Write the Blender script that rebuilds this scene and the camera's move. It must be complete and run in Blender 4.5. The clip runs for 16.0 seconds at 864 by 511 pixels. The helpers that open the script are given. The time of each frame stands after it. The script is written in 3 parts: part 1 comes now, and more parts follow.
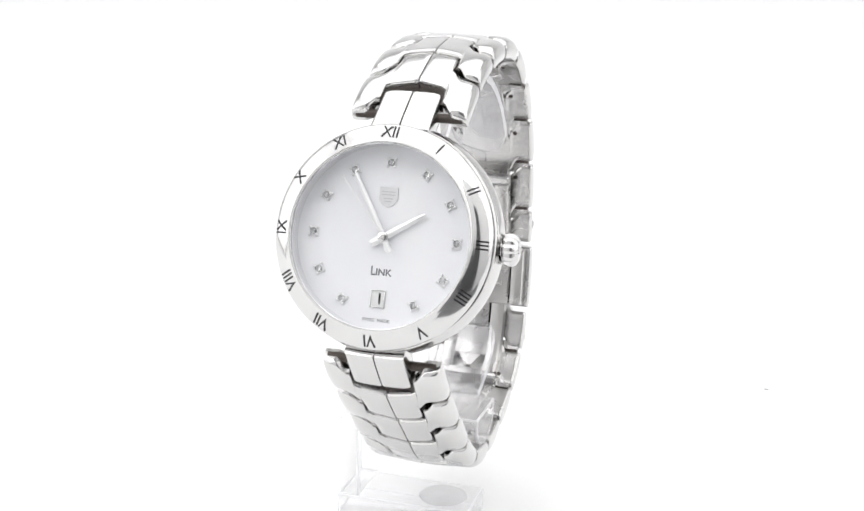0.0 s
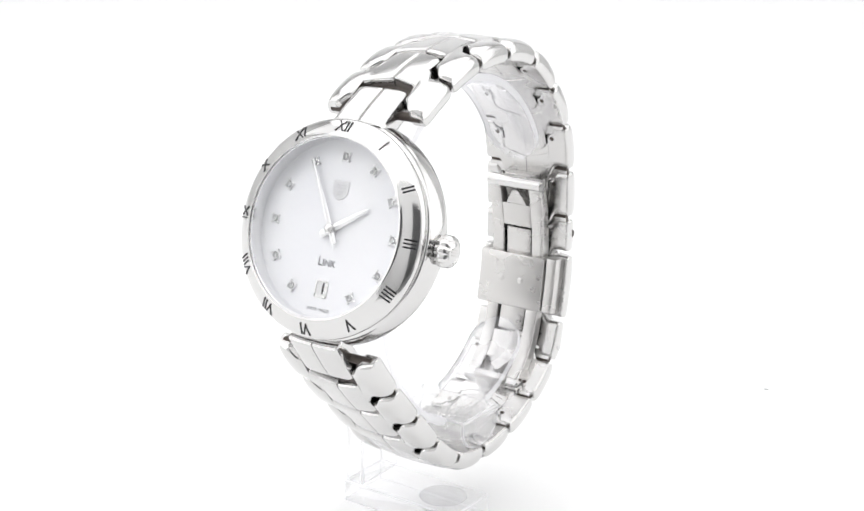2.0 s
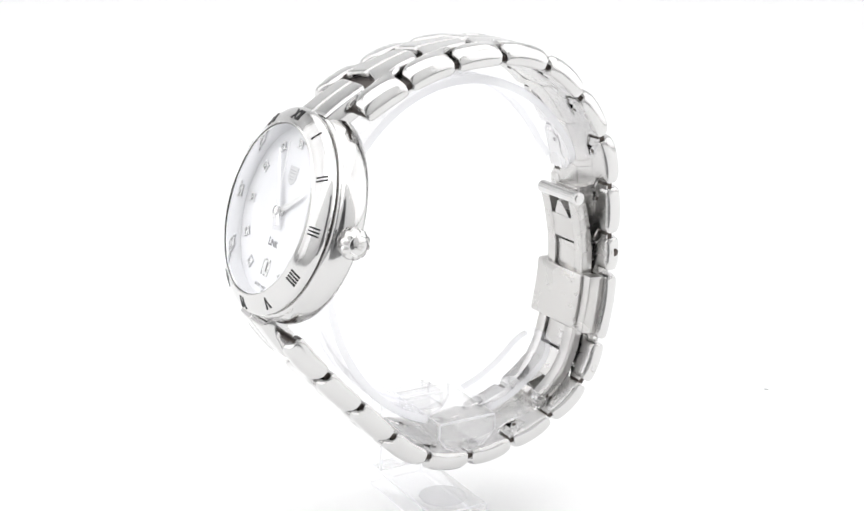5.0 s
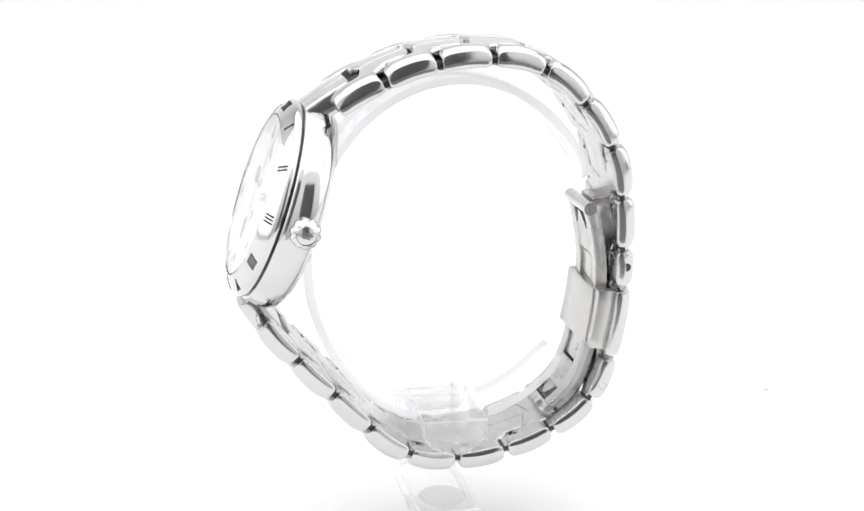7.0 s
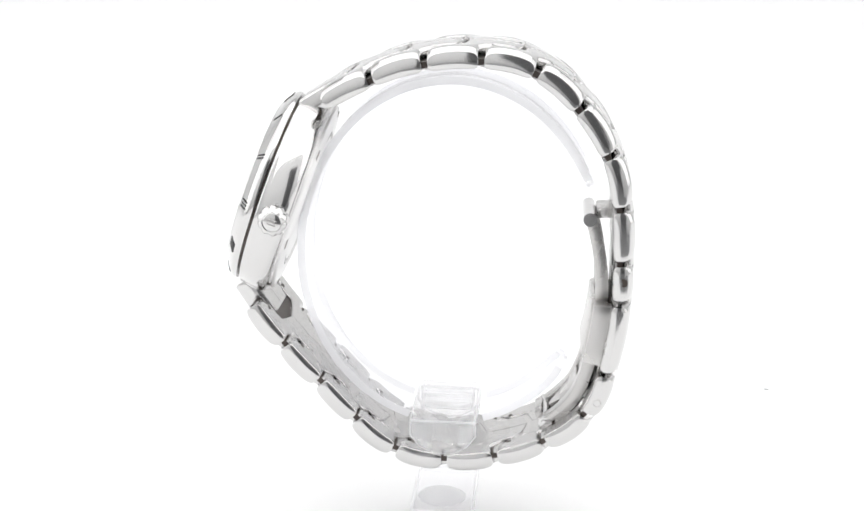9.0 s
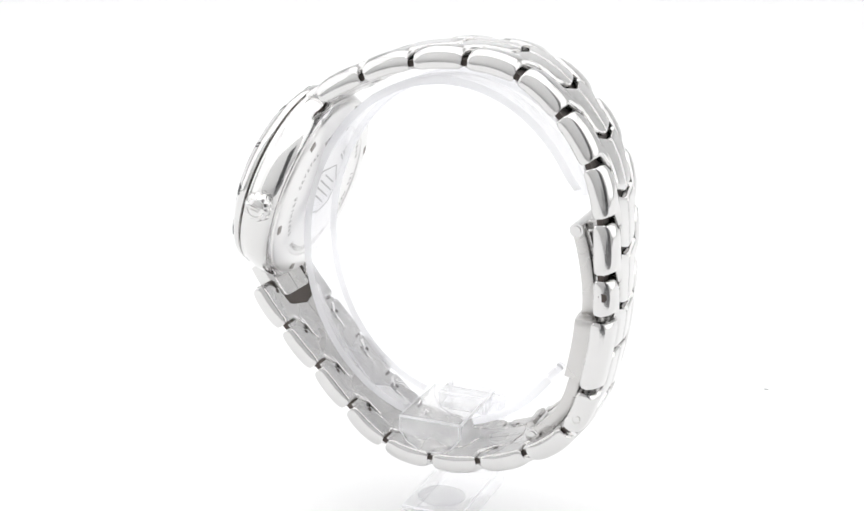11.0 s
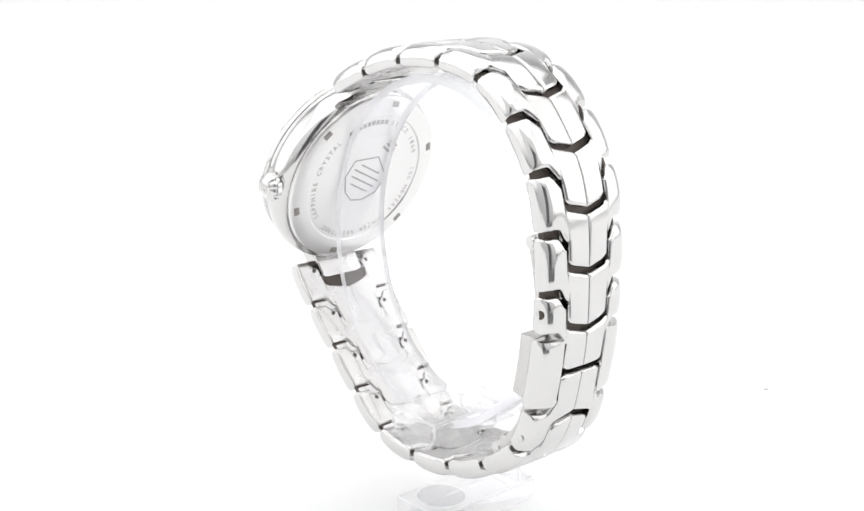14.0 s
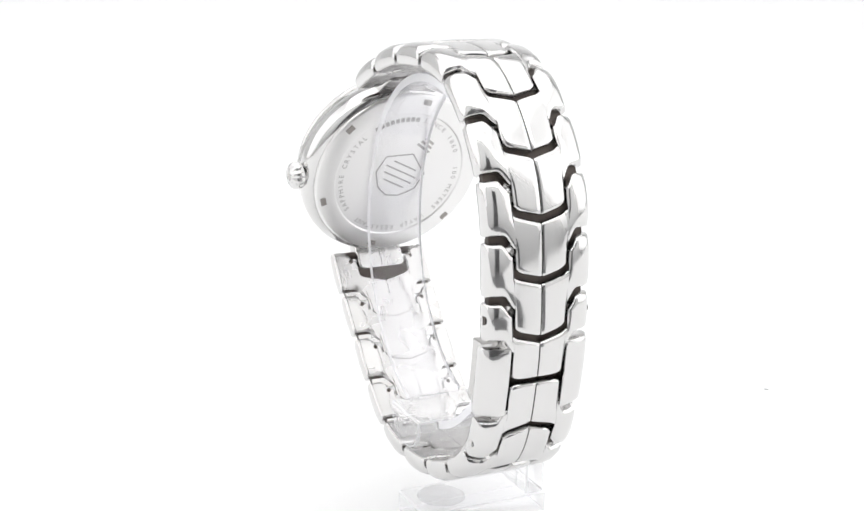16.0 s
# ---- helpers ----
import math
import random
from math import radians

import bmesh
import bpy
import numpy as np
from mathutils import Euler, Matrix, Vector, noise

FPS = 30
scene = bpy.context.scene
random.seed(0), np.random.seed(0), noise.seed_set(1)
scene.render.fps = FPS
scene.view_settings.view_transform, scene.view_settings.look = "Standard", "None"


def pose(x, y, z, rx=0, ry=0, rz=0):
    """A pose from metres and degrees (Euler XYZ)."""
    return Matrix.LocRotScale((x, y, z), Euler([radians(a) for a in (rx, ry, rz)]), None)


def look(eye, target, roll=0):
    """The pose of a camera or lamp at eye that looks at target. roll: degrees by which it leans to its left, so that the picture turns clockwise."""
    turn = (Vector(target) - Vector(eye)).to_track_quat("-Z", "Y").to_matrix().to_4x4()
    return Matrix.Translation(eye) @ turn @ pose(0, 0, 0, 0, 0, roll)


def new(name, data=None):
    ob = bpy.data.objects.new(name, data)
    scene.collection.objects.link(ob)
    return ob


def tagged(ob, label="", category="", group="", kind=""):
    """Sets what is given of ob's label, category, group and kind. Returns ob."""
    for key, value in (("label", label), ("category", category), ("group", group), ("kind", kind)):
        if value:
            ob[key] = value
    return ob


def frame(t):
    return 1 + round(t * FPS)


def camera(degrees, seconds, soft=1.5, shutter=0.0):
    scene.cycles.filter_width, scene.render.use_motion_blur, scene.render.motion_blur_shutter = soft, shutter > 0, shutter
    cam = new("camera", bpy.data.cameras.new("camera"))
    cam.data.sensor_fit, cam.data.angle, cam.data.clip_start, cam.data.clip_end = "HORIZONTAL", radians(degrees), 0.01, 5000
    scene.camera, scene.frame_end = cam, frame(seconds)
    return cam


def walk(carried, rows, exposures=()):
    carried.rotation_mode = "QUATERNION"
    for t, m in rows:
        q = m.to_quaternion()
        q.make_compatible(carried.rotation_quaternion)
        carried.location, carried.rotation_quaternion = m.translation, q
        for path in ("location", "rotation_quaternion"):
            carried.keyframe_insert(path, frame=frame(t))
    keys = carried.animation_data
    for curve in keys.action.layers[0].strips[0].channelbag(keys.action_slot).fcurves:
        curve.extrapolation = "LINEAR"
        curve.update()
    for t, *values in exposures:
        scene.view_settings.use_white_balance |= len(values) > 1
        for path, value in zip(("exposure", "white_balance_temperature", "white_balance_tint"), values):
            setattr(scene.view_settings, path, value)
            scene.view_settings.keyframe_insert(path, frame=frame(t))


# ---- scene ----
# ---- camera: fixed, looking slightly down at the turning watch ----
MM = 0.001
LIFT = 118.7  # mm from the lens height down to the tabletop
cam = camera(35.286, 16.0, soft=1.5)
EYE = Vector((0.0, -0.23145, LIFT * MM))
AIM = Vector((math.sin(radians(-0.634)) * math.cos(radians(16.296)),
              math.cos(radians(-0.634)) * math.cos(radians(16.296)), -math.sin(radians(16.296))))
walk(cam, [(0.0, look(EYE, EYE + AIM, 0.866)), (16.0, look(EYE, EYE + AIM, 0.866))])
TURN_START, TURN_RATE = -16.6, -8.5968  # degrees, degrees a second

# ---- light: a white photo tent with softboxes at both sides, overhead and behind; fill above the lens added ----
scene.view_settings.exposure = -1.92
world = bpy.data.worlds.new("studio")
world.use_nodes = True
world.node_tree.nodes["Background"].inputs[0].default_value = (0.9, 0.95, 1.0, 1)
world.node_tree.nodes["Background"].inputs[1].default_value = 0.05
scene.world = world


def softbox(name, eye, target, w, h, power, colour=(1, 1, 1)):
    data = bpy.data.lights.new(name, "AREA")
    data.shape, data.size, data.size_y, data.energy, data.color = "RECTANGLE", w, h, power, colour
    ob = new(name, data)
    ob.matrix_world = look(eye, target)
    return ob


softbox("softbox_left", (-0.66, -0.10, 0.44), (0, 0.0, 0.08), 0.95, 0.9, 8.6)
softbox("softbox_right", (0.66, -0.10, 0.44), (0, 0.0, 0.08), 0.95, 0.9, 9.6)
softbox("softbox_top", (0, 0.06, 1.0), (0, 0.03, 0), 1.3, 1.0, 15.0)
# unseen lamp, added to brighten the link tops and the dial
softbox("softbox_front", (-0.08, -0.39, 0.68), (0, 0, 0.06), 1.1, 0.42, 5.0)
softbox("softbox_back", (0, 0.72, 1.05), (0, 0.80, 0), 1.5, 0.5, 11.5)

# ---- materials ----


def shader(name):
    m = bpy.data.materials.new(name)
    m.use_nodes = True
    return m, m.node_tree.nodes, m.node_tree.links, m.node_tree.nodes["Principled BSDF"]


def coords(nodes, links, scale, kind="ShaderNodeTexNoise", detail=4.0, stretch=(1, 1, 1)):
    tc, mp, tex = nodes.new("ShaderNodeTexCoord"), nodes.new("ShaderNodeMapping"), nodes.new(kind)
    mp.inputs["Scale"].default_value = stretch
    tex.inputs["Scale"].default_value = scale
    if kind == "ShaderNodeTexNoise":
        tex.inputs["Detail"].default_value = detail
    links.new(tc.outputs["Object"], mp.inputs[0])
    links.new(mp.outputs[0], tex.inputs["Vector"])
    return tex


def spread(nodes, links, source, a, b, lo=0.3, hi=0.7):
    r = nodes.new("ShaderNodeMapRange")
    r.inputs["From Min"].default_value, r.inputs["From Max"].default_value = lo, hi
    r.inputs["To Min"].default_value, r.inputs["To Max"].default_value = a, b
    links.new(source, r.inputs[0])
    return r.outputs[0]


def steel(name, colour, rough, brushed=0.0, scratch=0.008, stretch=(1, 1, 1)):
    m, nodes, links, b = shader(name)
    b.inputs["Base Color"].default_value = (*colour, 1)
    b.inputs["Metallic"].default_value = 1
    big = coords(nodes, links, 160, detail=3)
    links.new(spread(nodes, links, big.outputs["Fac"], rough * 0.8, rough * 1.3, 0.1, 0.9), b.inputs["Roughness"])
    fine = coords(nodes, links, 2500, detail=2, stretch=stretch)
    mix = nodes.new("ShaderNodeMath")
    mix.operation = "MULTIPLY_ADD"
    links.new(fine.outputs["Fac"], mix.inputs[0])
    mix.inputs[1].default_value = brushed
    smear = coords(nodes, links, 420, detail=2)
    dull = spread(nodes, links, smear.outputs["Fac"], 0, scratch, 0.1, 0.9)
    links.new(dull, mix.inputs[2])
    bump = nodes.new("ShaderNodeBump")
    bump.inputs["Strength"].default_value = 0.5
    bump.inputs["Distance"].default_value = 0.00005
    links.new(mix.outputs[0], bump.inputs["Height"])
    links.new(bump.outputs[0], b.inputs["Normal"])
    return m


def plain(name, colour, rough, metal=0.0, spec=0.5, vary=0.06, scale=300):
    m, nodes, links, b = shader(name)
    tex = coords(nodes, links, scale)
    mx = nodes.new("ShaderNodeMix")
    mx.data_type = "RGBA"
    mx.inputs[6].default_value = (*[c * (1 - vary) for c in colour], 1)
    mx.inputs[7].default_value = (*[min(1, c * (1 + vary)) for c in colour], 1)
    links.new(tex.outputs["Fac"], mx.inputs[0])
    links.new(mx.outputs[2], b.inputs["Base Color"])
    b.inputs["Roughness"].default_value, b.inputs["Metallic"].default_value = rough, metal
    b.inputs["Specular IOR Level"].default_value = spec
    return m


def clear(name, colour, ior, rough, thin=0.0, through_share=1.0):
    m, nodes, links, b = shader(name)
    b.inputs["Base Color"].default_value = (*colour, 1)
    b.inputs["Transmission Weight"].default_value = through_share
    b.inputs["IOR"].default_value = ior
    tex = coords(nodes, links, 60, detail=3)
    b.inputs["Roughness"].default_value = rough
    if rough:
        links.new(spread(nodes, links, tex.outputs["Fac"], rough, rough * 2.5 + 0.004), b.inputs["Roughness"])
    if thin:
        mix, through_light = nodes.new("ShaderNodeMixShader"), nodes.new("ShaderNodeBsdfTransparent")
        mix.inputs[0].default_value = thin
        links.new(b.outputs[0], mix.inputs[1])
        links.new(through_light.outputs[0], mix.inputs[2])
        links.new(mix.outputs[0], nodes["Material Output"].inputs[0])
    return m


def sheet_acrylic():
    """Clear sheet that lets light straight through and mirrors the tent at a slant."""
    m, nodes, links, b = shader("clear_acrylic")
    nodes.remove(b)
    mix, gloss, thru, edge = (nodes.new("ShaderNode" + k) for k in ("MixShader", "BsdfGlossy", "BsdfTransparent", "LayerWeight"))
    slant = nodes.new("ShaderNodeMath")
    slant.operation, slant.inputs[1].default_value = "POWER", 2.6
    links.new(edge.outputs["Facing"], slant.inputs[0])
    share = spread(nodes, links, slant.outputs[0], 0.04, 0.62, 0.0, 1.0)
    gloss.inputs["Color"].default_value = (0.97, 0.97, 1.0, 1)
    thru.inputs["Color"].default_value = (0.985, 0.985, 0.99, 1)
    tex = coords(nodes, links, 60, detail=3)
    links.new(spread(nodes, links, tex.outputs["Fac"], 0.02, 0.09), gloss.inputs["Roughness"])
    for source, target in ((share, mix.inputs[0]), (thru.outputs[0], mix.inputs[1]), (gloss.outputs[0], mix.inputs[2]),
                           (mix.outputs[0], nodes["Material Output"].inputs[0])):
        links.new(source, target)
    return m


def pearl():
    """White mother-of-pearl with soft, faintly coloured clouds."""
    m, nodes, links, b = shader("mother_of_pearl")
    cloud = coords(nodes, links, 90, detail=3, stretch=(1, 1.0, 0.5))
    ramp = nodes.new("ShaderNodeValToRGB")
    ramp.color_ramp.elements[0].color, ramp.color_ramp.elements[0].position = (0.86, 0.865, 0.90, 1), 0.25
    ramp.color_ramp.elements[1].color, ramp.color_ramp.elements[1].position = (0.91, 0.91, 0.93, 1), 0.75
    links.new(cloud.outputs["Fac"], ramp.inputs[0])
    links.new(ramp.outputs[0], b.inputs["Base Color"])
    b.inputs["Roughness"].default_value = 0.5
    b.inputs["Specular IOR Level"].default_value = 0.25
    return m


POLISHED = steel("polished_steel", (0.65, 0.645, 0.64), 0.115)
UNDER = steel("brushed_inner_steel", (0.60, 0.592, 0.585), 0.25, brushed=0.03, scratch=0.0, stretch=(0.05, 1, 1))
SATIN = steel("satin_steel", (0.58, 0.57, 0.56), 0.27, brushed=0.04, scratch=0.0, stretch=(0.05, 1, 1))
BACK = steel("sunray_back_steel", (0.78, 0.775, 0.77), 0.34, brushed=0.03, scratch=0.0, stretch=(1, 0.1, 1))
BEZEL = steel("bezel_steel", (0.655, 0.65, 0.645), 0.10)
# inner ring's steel, lightened beyond the bezel's to put in the dial's reflected light
MIRROR = steel("lightened_mirror_steel", (0.88, 0.88, 0.885), 0.05, scratch=0.003)
RHODIUM = steel("rhodium_plate", (0.84, 0.84, 0.845), 0.38)
FROSTED = clear("sawn_acrylic_edge", (0.97, 0.97, 0.99), 1.14, 0.25, 0.15, 0.45)
# dark tone standing in for shade inside gaps, holes and grooves
GAP_SHADE = plain("painted_gap_shade", (0.085, 0.072, 0.065), 0.38, metal=0.8)
SLOT_SHADE = plain("slot_shade_steel", (0.30, 0.28, 0.265), 0.45, metal=0.8)
INK = plain("black_enamel", (0.016, 0.016, 0.017), 0.4)
GREY_INK = plain("grey_print", (0.17, 0.17, 0.19), 0.5)
SILVER_INK = plain("silver_print", (0.72, 0.72, 0.735), 0.5)
PALE_INK = plain("pale_print", (0.55, 0.55, 0.57), 0.5)
ENGRAVED = plain("engraved_steel", (0.40, 0.39, 0.385), 0.5, metal=0.4)
PEARL = pearl()
DATE = plain("date_disc", (0.80, 0.80, 0.80), 0.6)
GEM = clear("diamond", (1, 1, 1), 1.8, 0.0, 0.3)
CRYSTAL = clear("sapphire_crystal", (1, 1, 1), 1.16, 0.0)
ACRYLIC = sheet_acrylic()
CAST = clear("thick_acrylic", (0.985, 0.985, 1.0), 1.12, 0.002, 0.68, 0.62)
SPECK = plain("pale_dust", (0.62, 0.62, 0.63), 0.8)
PAPER = plain("white_sweep", (0.925, 0.925, 0.927), 0.6, vary=0.01, scale=6, spec=0.3)
CLOTH = plain("tent_cloth", (0.88, 0.88, 0.88), 0.9, vary=0.02, scale=8, spec=0.1)
BLACK = plain("dark_room", (0.25, 0.25, 0.255), 0.9, vary=0.2, scale=4, spec=0.1)

# ---- mesh helpers ----


def part(name, bm, material, parent=None, label="", smooth=35):
    bmesh.ops.recalc_face_normals(bm, faces=bm.faces)
    me = bpy.data.meshes.new(name)
    bm.to_mesh(me)
    bm.free()
    if smooth:
        me.polygons.foreach_set("use_smooth", [True] * len(me.polygons))
        me.set_sharp_from_angle(angle=radians(smooth))
    me.materials.append(material)
    if "link" in name or name == "push_button":
        me.materials.append(UNDER)  # brushed inner faces
    ob = new(name, me)
    ob.parent = parent
    if label:
        ob["label"] = label
    return ob


def box(bm, m, sx, sy, sz, bevel=0.0):
    got = bmesh.ops.create_cube(bm, size=1, matrix=m @ Matrix.Diagonal((sx, sy, sz, 1)))
    if bevel:
        edges = list({e for v in got["verts"] for e in v.link_edges})
        bmesh.ops.bevel(bm, geom=edges, offset=bevel, segments=2, affect="EDGES", profile=0.5)


def lathe(bm, m, profile, steps=96, closed=False, a0=0.0, a1=360.0):
    """Turns a profile of (radius, height) about z of m; ends on the axis close to a point."""
    full = abs(a1 - a0 - 360) < 1e-6
    rings = []
    count = steps if full else steps + 1
    for r, h in profile:
        if r < 1e-9:
            rings.append([bm.verts.new(m @ Vector((0, 0, h)))])
        else:
            rings.append([bm.verts.new(m @ Vector((r * math.cos(radians(a0 + (a1 - a0) * i / steps)),
                                                   r * math.sin(radians(a0 + (a1 - a0) * i / steps)), h)))
                          for i in range(count)])
    pairs = list(zip(rings, rings[1:])) + ([(rings[-1], rings[0])] if closed else [])
    for a, b in pairs:
        for i in range(count if full else count - 1):
            j = (i + 1) % count
            quad = [a[i % len(a)], a[j % len(a)], b[j % len(b)], b[i % len(b)]]
            quad = [v for k, v in enumerate(quad) if v not in quad[:k]]
            if len(quad) > 2:
                bm.faces.new(quad)


def words(name, text, size, m, material, parent, depth=0.02, squeeze=1.0, label="", bold=0.0):
    """Text as a thin raised mesh, centred on m's origin and facing m's z."""
    curve = bpy.data.curves.new(name, "FONT")
    curve.body, curve.size, curve.align_x, curve.align_y = text, size, "CENTER", "CENTER"
    curve.extrude, curve.resolution_u, curve.offset = depth * MM, 3, bold * MM
    probe = bpy.data.objects.new(name, curve)
    scene.collection.objects.link(probe)
    me = bpy.data.meshes.new_from_object(probe.evaluated_get(bpy.context.evaluated_depsgraph_get()))
    bpy.data.objects.remove(probe)
    me.transform(m @ Matrix.Diagonal((squeeze, 1, 1, 1)))
    me.materials.clear()
    me.materials.append(material)
    ob = new(name, me)
    ob.parent = parent
    if label:
        ob["label"] = label
    return ob


# ---- the tent ----


def tent():
    """One white sheet: floor that curves up into the back wall."""
    bm = bmesh.new()
    line = [(-0.24, 0.0), (0.0, 0.0), (0.55, 0.0), (0.80, 0.0)]
    line += [(0.80 + 0.45 * math.sin(radians(a)), 0.45 - 0.45 * math.cos(radians(a))) for a in range(10, 91, 10)]
    line += [(1.25, 1.35)]
    across = (-1.5, -1.0, -0.5, -0.25, -0.1, -0.03, 0.03, 0.1, 0.14, 0.2, 0.5, 1.0, 1.5)
    front = (0, 0, 0, 0, 0, 0.02, 0.10, 0.13, 0.10, 0, 0, 0, 0)  # unseen notch beside the lens, added so the steel mirrors dark floor
    rows = [[bm.verts.new((x, y + (d if k == 0 else 0), z)) for x, d in zip(across, front)] for k, (y, z) in enumerate(line)]
    for a, b in zip(rows, rows[1:]):
        for i in range(12):
            bm.faces.new((a[i], a[i + 1], b[i + 1], b[i]))
    ob = part("backdrop", bm, PAPER, smooth=60)
    tagged(ob, "seamless white photo sweep, floor curving into backdrop", "backdrop", kind="structure")
    for side, name in ((-1, "wall_west"), (1, "wall_east")):
        bm = bmesh.new()
        box(bm, pose(side * 1.0, 0.15, 0.675), 0.02, 2.2, 1.4)
        tagged(part(name, bm, CLOTH), "white cloth side of the photo tent", "wall", kind="structure")
    bm = bmesh.new()
    box(bm, pose(0, 0.15, 1.36), 2.2, 2.4, 0.02)
    tagged(part("ceiling", bm, CLOTH), "white cloth roof of the photo tent", "ceiling", kind="structure")
    bm = bmesh.new()  # front cloth; unseen slit sized so the steel mirrors the dark room beyond
    for x0, x1, z0, z1 in ((-1.0, 0.0, -0.3, 1.36), (0.26, 1.0, -0.3, 1.36), (0.0, 0.26, 0.42, 1.36)):
        box(bm, pose((x0 + x1) / 2, -0.44, (z0 + z1) / 2), x1 - x0, 0.01, z1 - z0)
    tagged(part("wall_south", bm, CLOTH), "white cloth tent front with a dark slit", "wall", kind="structure")
    bm = bmesh.new()
    box(bm, pose(0, -0.64, 0.5), 2.4, 0.02, 1.8)
    tagged(part("wall_room", bm, BLACK), "dark studio wall behind the tent", "wall", kind="structure")
    bm = bmesh.new()
    box(bm, pose(0, 0.15, -0.06), 3.0, 2.6, 0.02)
    tagged(part("floor", bm, BLACK), "dark studio floor under the table", "floor", kind="structure")


tent()

# ---- bracelet path, in the watch's upright mid-plane (mm, y to the clasp, z up) ----
MID = -0.85  # mid-plane of the watch
KNOTS = [(-27.3, -43.7), (-20.95, -39.4), (-4.1, -32.2), (15.05, -33.35), (27.65, -46.95), (30.75, -65.9), (30.15, -79.8),
         (25.95, -93.65), (10.8, -102.7), (-6.9, -102.55), (-21.5, -89.85), (-33.7, -75.5), (-37.8, -68.9)]


def path_table():
    k = np.array(KNOTS)
    t = np.concatenate([[0], np.cumsum(np.linalg.norm(np.diff(k, axis=0), axis=1))])
    slope = np.gradient(k, t, axis=0)
    pts, knot_at = [], []
    for i in range(len(k) - 1):
        h = t[i + 1] - t[i]
        knot_at.append(len(pts))
        for f in np.linspace(0, 1, 60, endpoint=False):
            pts.append((2 * f**3 - 3 * f**2 + 1) * k[i] + (f**3 - 2 * f**2 + f) * h * slope[i]
                       + (3 * f**2 - 2 * f**3) * k[i + 1] + (f**3 - f**2) * h * slope[i + 1])
    pts = np.array(pts)
    s = np.concatenate([[0], np.cumsum(np.linalg.norm(np.diff(pts, axis=0), axis=1))])
    s -= s[knot_at[1]]
    return pts, s, [s[i] for i in knot_at]


PATH_PTS, PATH_S, KNOT_S = path_table()
PATH_T = np.gradient(PATH_PTS, PATH_S, axis=0)


def on_band(u, s, w):
    """A point of the bracelet: u across, s along, w outwards (mm) -> metres in the watch's space."""
    y, z = (np.interp(s, PATH_S, PATH_PTS[:, i]) for i in (0, 1))
    ty, tz = (np.interp(s, PATH_S, PATH_T[:, i]) for i in (0, 1))
    n = math.hypot(ty, tz)
    near_case = min(1.0, max(0.0, (10 - y) / 40))  # the band widens towards the case
    u = u * (1 + 0.07 * near_case) + 0.45 * near_case
    return Vector((MID + u, y - w * tz / n, z + w * ty / n + LIFT)) * MM


TOP_END = KNOT_S[5]            # last full link above the clasp ends here
LOW_END = KNOT_S[7]            # last full link below the clasp ends here
CASE_END = KNOT_S[11]          # first link at six o'clock starts here
PITCH_TOP, PITCH_LOW = TOP_END / 8, (CASE_END - LOW_END) / 8
CLASP_A, CLASP_B = TOP_END + 7.1, LOW_END - 8.6


def smooth_step(f):
    f = min(1, max(0, f))
    return f * f * (3 - 2 * f)


def notch_edge(u):
    """Where a link begins, by distance from its middle: wings, shoulder, and the notch for the tongue."""
    if u >= 4.9:
        return 0.3 + 2.1 * smooth_step((6.9 - u) / 1.9)
    return 5.9 + 1.3 * (1 - u / 4.85) - 0.3 * smooth_step((u - 3.9) / 0.9)


def tongue_edge(u, pitch, tip=0.0, flat=False):
    if u >= 4.55:
        return pitch - 0.75 + 2.1 * smooth_step((6.4 - u) / 1.8)
    v = pitch + 5.05 + tip - 0.5 * smooth_step((u - 3.6) / 0.9)
    return v if flat else v + 1.1 * (1 - u / 4.5)


COLUMNS = [0.05, 0.12, 0.3, 0.8, 1.6, 2.5, 3.3, 3.9, 4.2, 4.4, 4.5, 4.6, 4.72, 4.85, 4.95, 5.1, 5.35, 5.7, 6.1, 6.5, 6.9, 7.3, 7.9,
           8.05, 8.5, 8.7, 8.88, 8.98, 9.05]
ROWS = [0, 0.02, 0.05, 0.09, 0.15, 0.25, 0.38, 0.5, 0.62, 0.75, 0.85, 0.91, 0.95, 0.98, 1]


